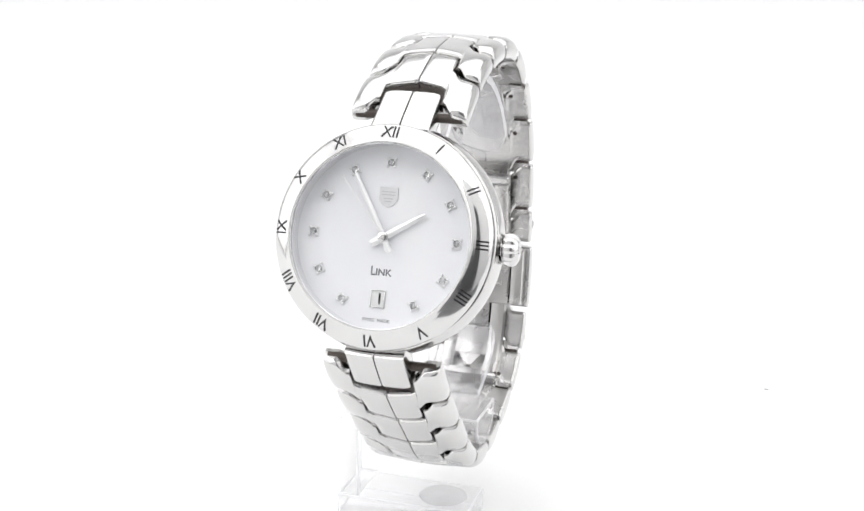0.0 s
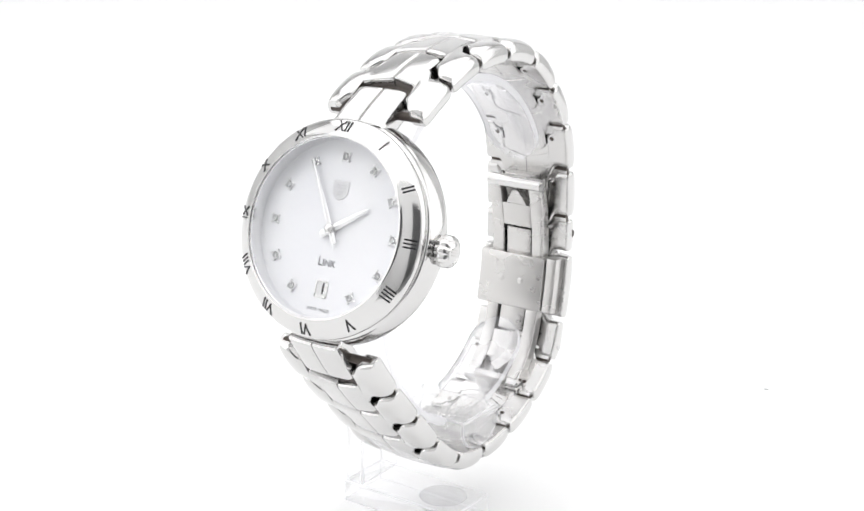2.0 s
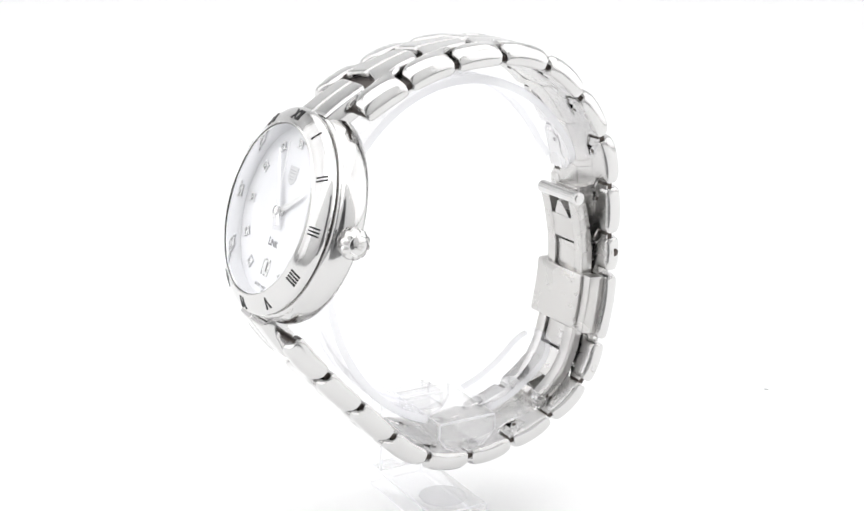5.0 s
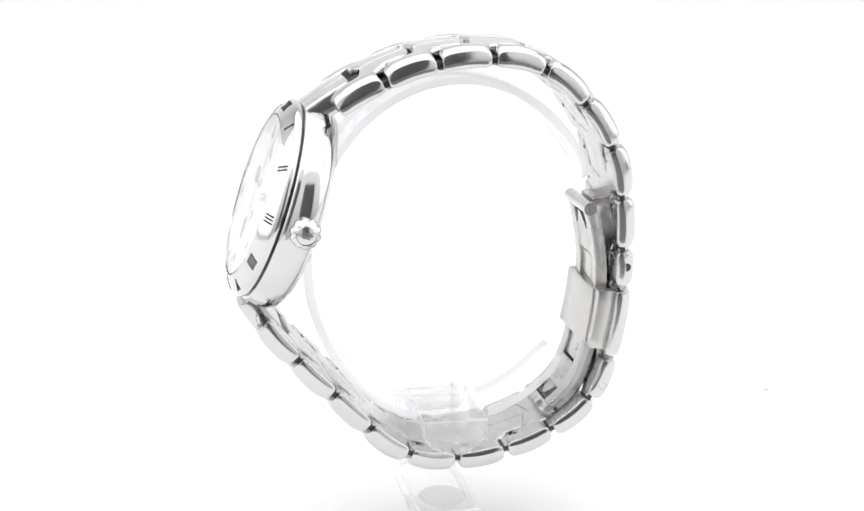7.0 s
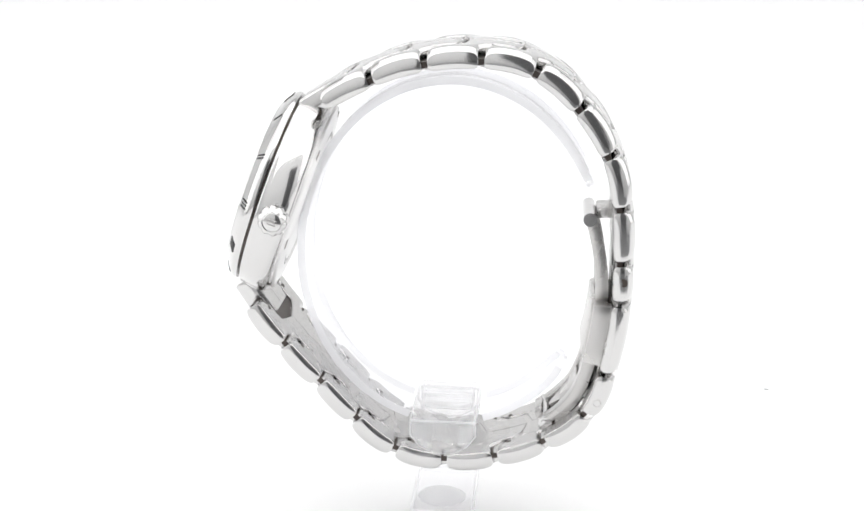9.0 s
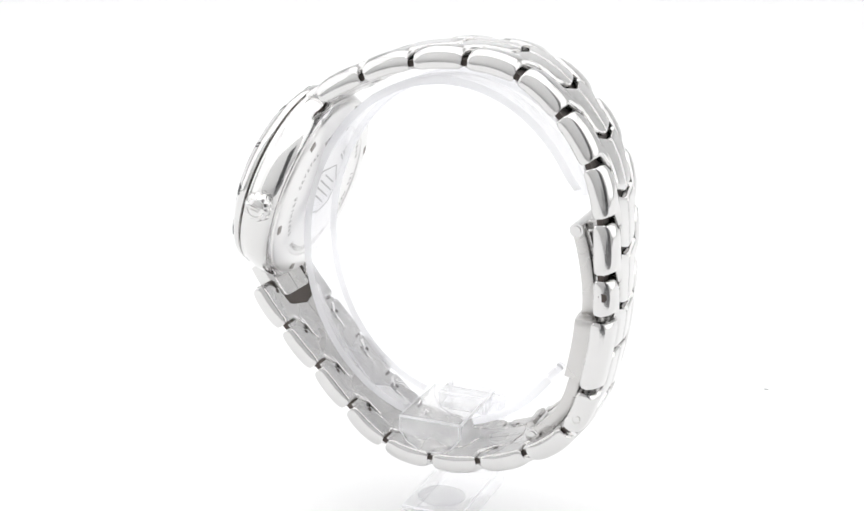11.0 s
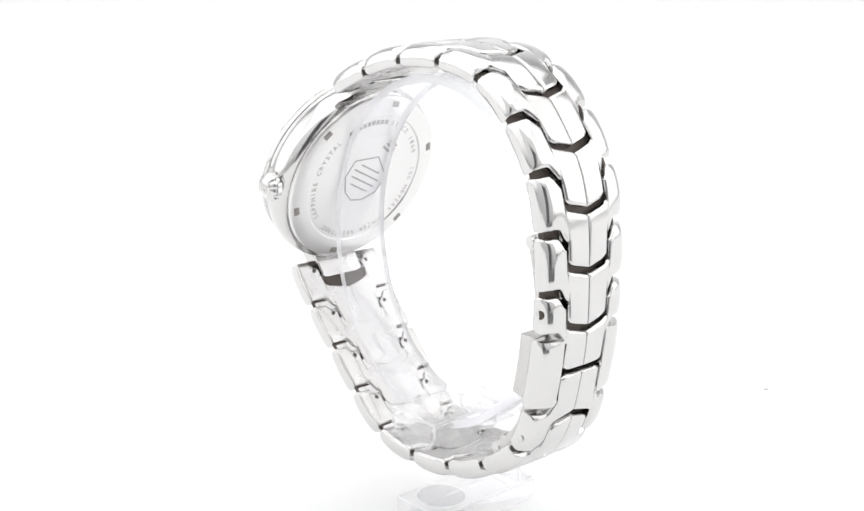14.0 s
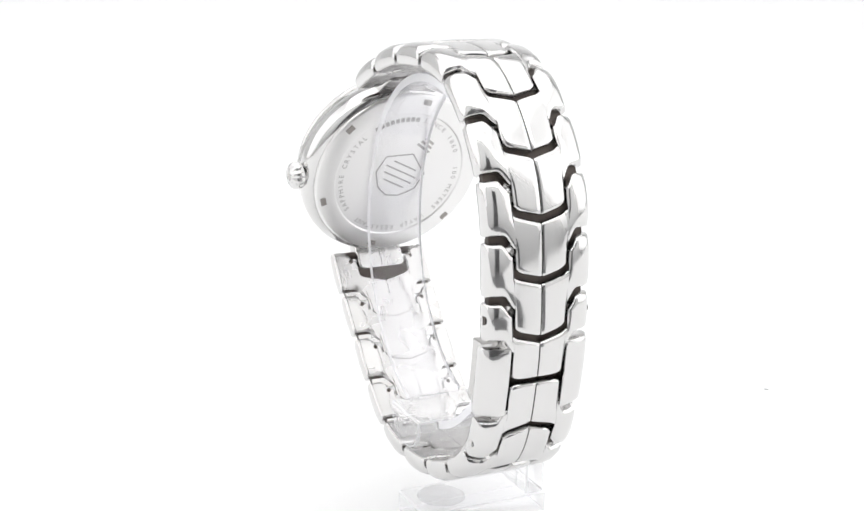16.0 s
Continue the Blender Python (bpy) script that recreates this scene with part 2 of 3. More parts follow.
def half_link(bm, side, start, way, begin, end, columns, top=2.15, fall=0.78, base=-1.75, edge=0.55, arch=0.35):
    """One side of a link: begin(u) and end(u) bound it along the band; rounded rim, crowned face."""
    outline = [(u, begin(u)) for u in columns] + [(u, end(u)) for u in reversed(columns)]
    a = np.array(outline)
    b = np.roll(a, -1, axis=0)
    mid = 0.5 * (begin(columns[-1]) + end(columns[-1]))
    span = 0.5 * (end(columns[-1]) - begin(columns[-1])) + 0.1
    up, low = [], []
    for u in columns:
        cu, cl = [], []
        for f in ROWS:
            v = begin(u) + (end(u) - begin(u)) * f
            p = np.array((u, v))
            along = np.clip(((p - a) * (b - a)).sum(1) / np.maximum(1e-9, ((b - a) ** 2).sum(1)), 0, 1)
            gap = np.linalg.norm(p - a - along[:, None] * (b - a), axis=1)
            seam = gap[-1]
            rim = min(gap[:-1])
            w = top - fall * (u / 9.2) ** 2.2 + arch * (1 - min(1.0, abs(v - mid) / span) ** 2) * smooth_step((u - 4.2) / 3.0)
            if u > 7.9:  # polished chamfer along the outer side
                w -= 0.33 * (u - 7.9)
            ends = min(v - begin(u), end(u) - v)
            if u > 5.6 and ends < 1.7:  # wing ends roll over
                w -= 0.4 * (1 - ends / 1.7) ** 2 * smooth_step((u - 5.6) / 2.4)
            if rim < edge:
                w -= edge - math.sqrt(max(0, edge**2 - (edge - rim) ** 2))
            if seam < 0.28:
                w -= 0.28 - math.sqrt(max(0, 0.28**2 - (0.28 - seam) ** 2))
            lw = base + (0.35 * (1 - min(1, ends / 1.2)) ** 2 if u > 5.6 else 0) + (0.3 - math.sqrt(max(0, 0.09 - (0.3 - min(rim, 0.3)) ** 2)))
            cu.append(bm.verts.new(on_band(side * u, start + way * v, w)))
            cl.append(bm.verts.new(on_band(side * u, start + way * v, lw)))
        up.append(cu)
        low.append(cl)
    n, m = len(columns), len(ROWS)
    for i in range(n - 1):
        for j in range(m - 1):
            bm.faces.new((up[i][j], up[i + 1][j], up[i + 1][j + 1], up[i][j + 1]))
            bm.faces.new((low[i][j], low[i][j + 1], low[i + 1][j + 1], low[i + 1][j])).material_index = 1
        for j in (0, m - 1):
            bm.faces.new((up[i][j], up[i + 1][j], low[i + 1][j], low[i][j]))
    for j in range(m - 1):
        bm.faces.new((up[0][j], up[0][j + 1], low[0][j + 1], low[0][j]))
    belly = [up[-1]]  # pillowed outer side
    for f, out in ((0.12, 0.10), (0.3, 0.20), (0.5, 0.23), (0.72, 0.20), (0.9, 0.09)):
        row = []
        for j in range(m):
            p = up[-1][j].co.lerp(low[-1][j].co, f)
            p.x += side * out * MM * math.sin(math.pi * ROWS[j]) ** 0.35 if 0 < j < m - 1 else 0
            row.append(bm.verts.new(p))
        belly.append(row)
    belly.append(low[-1])
    for p, q in zip(belly, belly[1:]):
        for j in range(m - 1):
            bm.faces.new((p[j], p[j + 1], q[j + 1], q[j]))
    for j in (0, m - 1):
        bm.faces.new([row[j] for row in belly])


def band_box(bm, s0, s1, u0, u1, w0, w1, steps=6, lean=None):
    """A block that follows the band."""
    rows = []
    for s in np.linspace(s0, s1, steps + 1):
        d = lean(s) if lean else 0
        rows.append([bm.verts.new(on_band(u, s, w + d)) for u, w in ((u0, w0), (u1, w0), (u1, w1), (u0, w1))])
    for a, b in zip(rows, rows[1:]):
        for i in range(4):
            bm.faces.new((a[i], a[(i + 1) % 4], b[(i + 1) % 4], b[i]))
    bm.faces.new(rows[0])
    bm.faces.new(rows[-1][::-1])


def band_pin(bm, s, w, u0, u1, radius, steps=20):
    """A round pin across the band."""
    ends = []
    for u in (u0, u1):
        c = on_band(u, s, w)
        ends.append([bm.verts.new(c + Vector((0, math.cos(6.2832 * i / steps), math.sin(6.2832 * i / steps))) * radius * MM)
                     for i in range(steps)])
    for i in range(steps):
        j = (i + 1) % steps
        bm.faces.new((ends[0][i], ends[0][j], ends[1][j], ends[1][i]))
    bm.faces.new(ends[0])
    bm.faces.new(ends[1][::-1])


def bevelled(bm, amount):
    bmesh.ops.recalc_face_normals(bm, faces=bm.faces)
    sharp = [e for e in bm.edges if len(e.link_faces) == 2 and e.calc_face_angle(0) > 0.7]
    bmesh.ops.bevel(bm, geom=sharp, offset=amount * MM, segments=2, affect="EDGES", profile=0.5)


watch = new("wrist_watch")
tagged(watch, "polished steel wristwatch with white pearl dial, closed on clear stand", "watch")


def link(start, way, pitch):
    halves = None
    for side in (-1, 1):
        bm = bmesh.new()
        half_link(bm, side, start, way, notch_edge, lambda u: tongue_edge(u, pitch), COLUMNS)
        if halves is None:
            halves = part("link", bm, POLISHED, watch)
        else:
            part("link_half", bm, POLISHED, halves)
    bm = bmesh.new()  # dark blocks in the joint, put there in place of shade
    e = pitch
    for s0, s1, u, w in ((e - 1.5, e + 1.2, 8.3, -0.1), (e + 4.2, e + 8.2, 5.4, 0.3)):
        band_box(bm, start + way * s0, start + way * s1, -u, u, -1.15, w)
    part("hinge", bm, GAP_SHADE, halves, "dark filler block in place of shade between links")
    bm = bmesh.new()
    band_box(bm, start + way * (e + 3.9), start + way * (e + 8.3), -5.3, 5.3, -1.6, -1.2)
    band_box(bm, start + way * (e - 0.3), start + way * (e + 1.6), -8.4, 8.4, -1.42, -1.1)
    part("inner_plate", bm, UNDER, halves)
    for side in (-1, 1):  # flat dark discs painting the shade of pin holes in the inner face
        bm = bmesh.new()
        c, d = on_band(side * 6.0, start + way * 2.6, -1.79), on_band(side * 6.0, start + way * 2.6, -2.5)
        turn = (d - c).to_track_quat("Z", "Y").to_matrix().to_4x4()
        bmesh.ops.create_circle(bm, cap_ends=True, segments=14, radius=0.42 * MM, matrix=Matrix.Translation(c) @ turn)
        part("pin_hole", bm, GAP_SHADE, halves, smooth=0)


def bracelet():
    for i in range(8):
        link(i * PITCH_TOP, 1, PITCH_TOP)
        link(CASE_END - i * PITCH_LOW, -1, PITCH_LOW)
    inner = [u for u in COLUMNS if u <= 4.5]
    for start, way, pitch in ((-PITCH_TOP, 1, PITCH_TOP), (CASE_END + PITCH_LOW, -1, PITCH_LOW)):
        first = None
        for side in (-1, 1):  # end pieces fixed to the case
            bm = bmesh.new()
            half_link(bm, side, start, way, lambda u: pitch - (4.2 if way > 0 else 3.5), lambda u: tongue_edge(u, pitch, -0.6, True), inner, edge=0.5)
            if first is None:
                first = part("end_link", bm, POLISHED, watch)
            else:
                part("end_link_half", bm, POLISHED, first)
        # spring bar and filler block, coloured dark to put in the lug's shade
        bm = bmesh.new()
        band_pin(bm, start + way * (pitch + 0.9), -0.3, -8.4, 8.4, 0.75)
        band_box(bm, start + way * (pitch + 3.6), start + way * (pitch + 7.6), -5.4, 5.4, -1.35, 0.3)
        part("spring_bar", bm, GAP_SHADE, first, "spring bar at the lug, with filler, in a painted shade tone")
    # half links on both sides of the clasp
    for start, way, size in ((TOP_END, 1, 7.1), (LOW_END, -1, 8.6)):
        first = None
        for side in (-1, 1):
            bm = bmesh.new()
            half_link(bm, side, start, way, notch_edge, lambda u: tongue_edge(u, size, 0.95, True), COLUMNS, arch=0.15)
            if first is None:
                first = part("half_link", bm, POLISHED, watch)
            else:
                part("half_link_side", bm, POLISHED, first)
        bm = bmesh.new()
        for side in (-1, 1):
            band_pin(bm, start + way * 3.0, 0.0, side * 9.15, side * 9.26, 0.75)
        # satin pin heads below; upper discs painted dark as the shade of open holes
        part("pin_head", bm, SATIN if way < 0 else GAP_SHADE, first)
        if way < 0:
            bm = bmesh.new()
            for side in (-1, 1):
                band_pin(bm, start + way * 3.0, 0.0, side * 9.2, side * 9.3, 0.52)
            part("pin_end", bm, POLISHED, first)


def clasp():
    a, b = CLASP_A, CLASP_B
    base = None
    for side in (-1, 1):
        bm = bmesh.new()
        cols = [4.95, 5.05, 5.25, 5.6, 6.2, 7.0, 7.8, 8.4, 8.8, 9.1, 9.3, 9.4]
        half_link(bm, side, a, 1, lambda u: 0.35, lambda u: b - a - 0.35, cols, arch=0.1)
        ob = part("push_button", bm, POLISHED, watch)
        bm = bmesh.new()
        band_box(bm, a + 0.5, b - 1.0, side * (6.4 if side > 0 else 6.6), side * (8.6 if side > 0 else 7.9), -4.7, -1.6)
        bevelled(bm, 0.2)
        part("button_side", bm, SATIN, ob)
    bm = bmesh.new()
    band_box(bm, a + 0.6, b - 0.9, -8.1, 6.3, -5.1, -2.0, 4)
    bevelled(bm, 0.45)
    plate = part("clasp_plate", bm, SATIN, watch, "satin steel inner plate of the folding clasp")
    for u in (-2.9, 1.3):
        bm = bmesh.new()
        c, d = on_band(u, (a + b) / 2 - 0.1, -5.06), on_band(u, (a + b) / 2 - 0.1, -6.5)
        m = Matrix.Translation(c) @ (d - c).to_track_quat("Z", "Y").to_matrix().to_4x4()
        lathe(bm, m, [(0, 0.06 * MM), (0.62 * MM, 0.06 * MM), (0.75 * MM, 0.0), (0.75 * MM, -0.1 * MM)], 24)
        part("rivet", bm, SATIN, plate)
    # dark block put where only shade lies between the buttons
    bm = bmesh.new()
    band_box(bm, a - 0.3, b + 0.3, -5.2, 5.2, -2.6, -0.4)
    part("clasp_core", bm, GAP_SHADE, plate, "dark filler block in place of shade between clasp buttons")
    for s0, far, way, drift in ((a + 0.8, a - 14.9, -1, -2.1), (b - 1.2, b + 17.3, 1, 1.05)):
        arm = bmesh.new()

        def lean(s):
            f = (s - s0) / (far - s0)
            return drift * f * f

        for side in (-1, 1):
            band_box(arm, s0, far, -0.2 + side * 3.1, -0.2 + side * 5.7, -4.4, -2.2, 14, lean)
        band_box(arm, s0 + way * 6.0, far - way * 5.0, -3.4, 3.0, -4.35, -2.4, 8, lean)
        band_box(arm, s0, s0 + way * 5.5, -2.9, 2.5, -4.0, -2.4, 6, lean)
        bevelled(arm, 0.18)
        ob = part("clasp_arm", arm, SATIN, watch, "satin steel folding arm of the clasp")
        bm = bmesh.new()  # pointed tongue between the fork's tines
        rows = []
        for f, wide in ((0, 2.2), (0.5, 1.4), (1, 0.6)):
            s = far - way * (5.0 - 2.9 * f)
            rows.append([bm.verts.new(on_band(u, s, w + lean(s))) for u, w in ((-0.2 - wide, -4.3), (-0.2 + wide, -4.3), (-0.2 + wide, -2.5), (-0.2 - wide, -2.5))])
        for p, q in zip(rows, rows[1:]):
            for k in range(4):
                bm.faces.new((p[k], p[(k + 1) % 4], q[(k + 1) % 4], q[k]))
        bm.faces.new(rows[0])
        bm.faces.new(rows[-1][::-1])
        part("arm_tongue", bm, SATIN, ob)
        pin = far - way * 0.4
        bm = bmesh.new()
        band_pin(bm, pin, -3.4 + drift, -5.95, 5.55, 1.2)
        part("hinge_barrel", bm, POLISHED, ob)
        for side in (-1, 1):
            bm = bmesh.new()
            band_pin(bm, pin, -3.4 + drift, -0.2 + side * 5.7, -0.2 + side * 5.95, 0.75)
            part("rivet", bm, POLISHED, ob)
        bm = bmesh.new()
        band_box(bm, far - way * 0.8, far + way * 0.9, -3.6, 3.2, -4.2, -1.4, 3)
        bevelled(bm, 0.2)
        part("hinge_tab", bm, SATIN, ob)


# ---- the case ----
LEAN = radians(18.94)
CASE = pose(-0.78 * MM, -33.2 * MM, (LIFT - 55.5) * MM, 0, 0, 1.2) @ Matrix((
    (1, 0, 0, 0), (0, math.sin(LEAN), -math.cos(LEAN), 0), (0, math.cos(LEAN), math.sin(LEAN), 0), (0, 0, 0, 1)))


def mm(points):
    return [(r * MM, h * MM) for r, h in points]


def on_dial(hour, radius, height, tilt=0.0):
    """A frame on the face: x clockwise, y outwards, z to the viewer."""
    m = CASE @ Matrix.Rotation(radians(-30 * hour), 4, "Z") @ Matrix.Translation((0, radius * MM, height * MM))
    return m @ Matrix.Rotation(radians(-tilt), 4, "X")


def bezel_height(r):
    """Height of the gently domed bezel at radius r, in mm: steeper towards the rim."""
    a, k = math.tan(radians(30)), 0.17
    return 0.05 - a * (r - 15.97) - k / 2 * (r - 15.97) ** 2


def case():
    bm = bmesh.new()
    lathe(bm, CASE, mm([(15.2, -2.2), (16.9, -2.25), (17.35, -2.38), (17.62, -2.5), (17.74, -2.8), (17.66, -3.1), (17.8, -3.35), (18.02, -4.1), (18.2, -5.1), (18.24, -6.0), (18.12, -6.8), (17.85, -7.4),
                        (17.4, -7.85), (16.9, -8.1), (16.4, -8.2), (15.3, -8.2)]), 160)
    body = part("case", bm, POLISHED, watch, smooth=50)
    # ring between bezel and case, coloured dark as the shade in that gap
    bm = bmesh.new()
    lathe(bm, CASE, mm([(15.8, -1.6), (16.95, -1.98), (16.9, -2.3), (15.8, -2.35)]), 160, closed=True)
    part("groove", bm, GAP_SHADE, body, "dark ring painting the shade in the groove under the bezel")
    bm = bmesh.new()
    lathe(bm, CASE, mm([(14.32, -2.5), (14.3, 0.75), (14.34, 0.86), (14.55, 0.9), (14.72, 0.72), (14.95, 0.62),
                        *[(r, bezel_height(r)) for r in np.linspace(15.2, 16.95, 8)], (17.2, -0.82), (17.42, -1.1), (17.52, -1.5), (17.42, -1.9), (17.15, -2.05), (15.0, -2.05)]), 160)
    bezel = part("bezel", bm, BEZEL, watch, "polished steel bezel with black Roman numerals")
    for hour, text in enumerate(("I", "II", "III", "IIII", "V", "VI", "VII", "VIII", "IX", "X", "XI", "XII"), 1):
        words("numeral", text, 2.9 * MM, on_dial(hour, 16.05, 0.02, 31), INK, bezel, 0.05, 0.80, "black engraved Roman numeral", 0.025)
    bm = bmesh.new()
    lathe(bm, CASE, mm([(14.28, -2.52), (14.2, -2.45), (14.2, 0.25), (14.28, 0.28)]), 160, closed=True)
    part("inner_ring", bm, MIRROR, bezel, "mirror-polished ring between dial and crystal")
    # dial
    bm = bmesh.new()
    lathe(bm, CASE, mm([(0, -2.5), (14.25, -2.5), (14.25, -2.8), (0, -2.8)]), 128)
    dial = part("dial", bm, PEARL, watch, "white mother-of-pearl dial with diamond markers")
    for hour in range(1, 13):
        if hour == 6:
            continue
        bm = bmesh.new()
        m = on_dial(hour, 11.6, -2.5)
        for sx in (-1, 1):
            for sy in (-1, 1):
                bmesh.ops.create_uvsphere(bm, u_segments=8, v_segments=6, radius=0.24 * MM,
                                          matrix=m @ Matrix.Translation((sx * 0.6 * MM, sy * 0.6 * MM, 0.22 * MM)))
        lathe(bm, m, mm([(0.5, 0), (0.7, 0.28), (0.6, 0.34), (0.56, 0.1)]), 16)
        mark = part("hour_marker", bm, RHODIUM, dial, "steel claw setting with a small diamond")
        bm = bmesh.new()
        lathe(bm, m, mm([(0, 0.46), (0.36, 0.46), (0.6, 0.28), (0, 0.02)]), 8)
        part("diamond", bm, GEM, mark, smooth=0)
    bm = bmesh.new()  # shield emblem, plain shape
    m = on_dial(0, 6.3, -2.47)
    ring = [(-1.55, 1.5), (1.55, 1.5), (1.55, -0.5), (0.9, -1.35), (0, -1.7), (-0.9, -1.35), (-1.55, -0.5)]
    vs = [bm.verts.new(m @ Vector((x * MM, y * MM, 0))) for x, y in ring]
    top = [bm.verts.new(m @ Vector((x * 0.94 * MM, y * 0.94 * MM, 0.1 * MM))) for x, y in ring]
    for i in range(7):
        bm.faces.new((vs[i], vs[(i + 1) % 7], top[(i + 1) % 7], top[i]))
    bm.faces.new(top)
    emblem = part("emblem", bm, SILVER_INK, dial, "plain silver shield emblem")
    bm = bmesh.new()
    for y, w in ((0.75, 2.2), (0.3, 2.2), (-0.3, 1.5), (-0.75, 1.1)):
        box(bm, m @ Matrix.Translation((0, y * MM, 0.11 * MM)), w * MM, 0.16 * MM, 0.04 * MM)
    part("emblem_bar", bm, PALE_INK, emblem, smooth=0)
    words("lettering", "L", 2.0 * MM, on_dial(0, -5.35, -2.47) @ pose(-1.25 * MM, 0, 0), GREY_INK, dial, 0.015, 0.9, "", 0.03)
    words("lettering", "INK", 1.45 * MM, on_dial(0, -5.48, -2.47) @ pose(0.45 * MM, 0, 0), GREY_INK, dial, 0.015, 1.05, "", 0.03)
    words("lettering", "SWISS  MADE", 0.75 * MM, on_dial(0, -12.9, -2.47), GREY_INK, dial, 0.01)
    # date window
    bm = bmesh.new()
    m = on_dial(0, -9.6, -2.48)
    for x, y, sx, sy in ((-1.12, 0, 0.2, 2.75), (1.12, 0, 0.2, 2.75), (0, 1.3, 2.1, 0.2), (0, -1.3, 2.1, 0.2)):
        box(bm, m @ pose(x * MM, y * MM, 0.06 * MM), sx * MM, sy * MM, 0.14 * MM, 0.03 * MM)
    frame_ob = part("date_window", bm, BEZEL, dial, "silver-framed date window")
    bm = bmesh.new()
    box(bm, m, 2.1 * MM, 2.5 * MM, 0.03 * MM)
    part("date_disc", bm, DATE, frame_ob, smooth=0)
    words("date_numeral", "1", 2.4 * MM, m @ pose(0.25 * MM, 0, 0.03 * MM), INK, frame_ob, 0.01, 1.0, "black date numeral", 0.05)
    # hands
    for name, angle, length, tail, width, h in (("hour_hand", 57.5, 7.6, 2.2, 0.62, -1.9), ("minute_hand", -29.5, 11.4, 2.6, 0.5, -1.6)):
        bm = bmesh.new()
        m = CASE @ Matrix.Rotation(radians(-angle), 4, "Z")
        rim = [(-width, -tail), (width, -tail), (width * 0.9, length * 0.35), (width * 0.5, length * 0.93), (0, length), (-width * 0.5, length * 0.93), (-width * 0.9, length * 0.35)]
        lower = [bm.verts.new(m @ Vector((x * MM, y * MM, h * MM))) for x, y in rim]
        upper = [bm.verts.new(m @ Vector((x * MM * 0.8, y * MM, (h + 0.1) * MM))) for x, y in rim]
        spine = [bm.verts.new(m @ Vector((0, y * MM, (h + 0.2) * MM))) for y in (-tail, length * 0.9)]
        for i in range(7):
            bm.faces.new((lower[i], lower[(i + 1) % 7], upper[(i + 1) % 7], upper[i]))
        bm.faces.new((upper[0], upper[1], spine[0]))
        bm.faces.new((spine[0], upper[1], upper[2], upper[3], spine[1]))
        bm.faces.new((spine[1], upper[3], upper[4]))
        bm.faces.new((spine[1], upper[4], upper[5]))
        bm.faces.new((spine[0], spine[1], upper[5], upper[6], upper[0]))
        part(name, bm, RHODIUM, dial, "slim faceted silver hand", smooth=0)
    bm = bmesh.new()
    lathe(bm, CASE, mm([(0, -0.9), (0.5, -0.95), (0.75, -1.1), (0.8, -2.5)]), 32)
    part("hand_hub", bm, POLISHED, dial)
    bm = bmesh.new()
    lathe(bm, CASE, mm([(0, 0.78), (14.0, 0.78), (14.24, 0.68), (14.24, 0.3), (0, 0.3)]), 128)
    glass = part("crystal", bm, CRYSTAL, watch, "flat clear sapphire crystal", smooth=10)
    glass.visible_shadow = False
    bm = bmesh.new()
    box(bm, pose(0, 4.1 * MM, -1.25 * MM), 0.16 * MM, 15.4 * MM, 0.08 * MM)
    sweep = part("second_hand", bm, RHODIUM, watch, "hair-thin silver second hand", smooth=0)
    # back
    bm = bmesh.new()
    rear = CASE @ pose(-0.7 * MM, 0, 0)
    lathe(bm, rear, mm([(17.2, -7.8), (17.15, -8.25), (16.95, -8.48), (16.6, -8.6), (13.6, -9.02), (13.4, -9.0), (13.15, -8.78), (0, -8.78)]), 128)
    back = part("case_back", bm, BACK, watch, "satin steel screw-down case back, engraved")
    flip = rear @ Matrix.Rotation(math.pi, 4, "Y")
    for k in range(6):
        # darker blocks stand in for the shade of recessed slots
        bm = bmesh.new()
        m = flip @ Matrix.Rotation(radians(60 * k + 47), 4, "Z") @ pose(0, 15.5 * MM, 8.55 * MM)
        box(bm, m, 1.7 * MM, 1.5 * MM, 0.5 * MM, 0.06 * MM)
        part("wrench_slot", bm, SLOT_SHADE, back, "darker block painting the shade of a case-back wrench slot")
    for text, mid_angle, step in (("SAPPHIRE CRYSTAL", 84, 5.3), ("SINCE 1860", -44, 5.6), ("100 METERS", -111, 5.0), ("WATER RESISTANT", 176, 5.0)):
        for i, letter in enumerate(text):
            if letter == " ":
                continue
            turn = mid_angle - (i - (len(text) - 1) / 2) * step
            m = flip @ Matrix.Rotation(radians(turn), 4, "Z") @ pose(0, 12.0 * MM, 8.79 * MM)
            words("lettering", letter, 1.4 * MM, m, ENGRAVED, back, 0.015)
    for k in range(9):  # unreadable words
        bm = bmesh.new()
        box(bm, flip @ Matrix.Rotation(radians(30 - 5 * k), 4, "Z") @ pose(0, 12.0 * MM, 8.785 * MM), 0.8 * MM, 0.9 * MM, 0.04 * MM)
        part("engraved_bar", bm, ENGRAVED, back, smooth=0)
    ring = [(-4.9, 2.2), (0, 4.9), (4.9, 2.2), (4.9, -1.4), (2.6, -4.0), (0, -4.9), (-2.6, -4.0), (-4.9, -1.4)]
    m = flip @ Matrix.Rotation(radians(-28), 4, "Z") @ pose(0, 0, 8.785 * MM)
    bm = bmesh.new()
    for k, (x, y) in enumerate(ring):
        x2, y2 = ring[(k + 1) % 8]
        d = math.hypot(x2 - x, y2 - y)
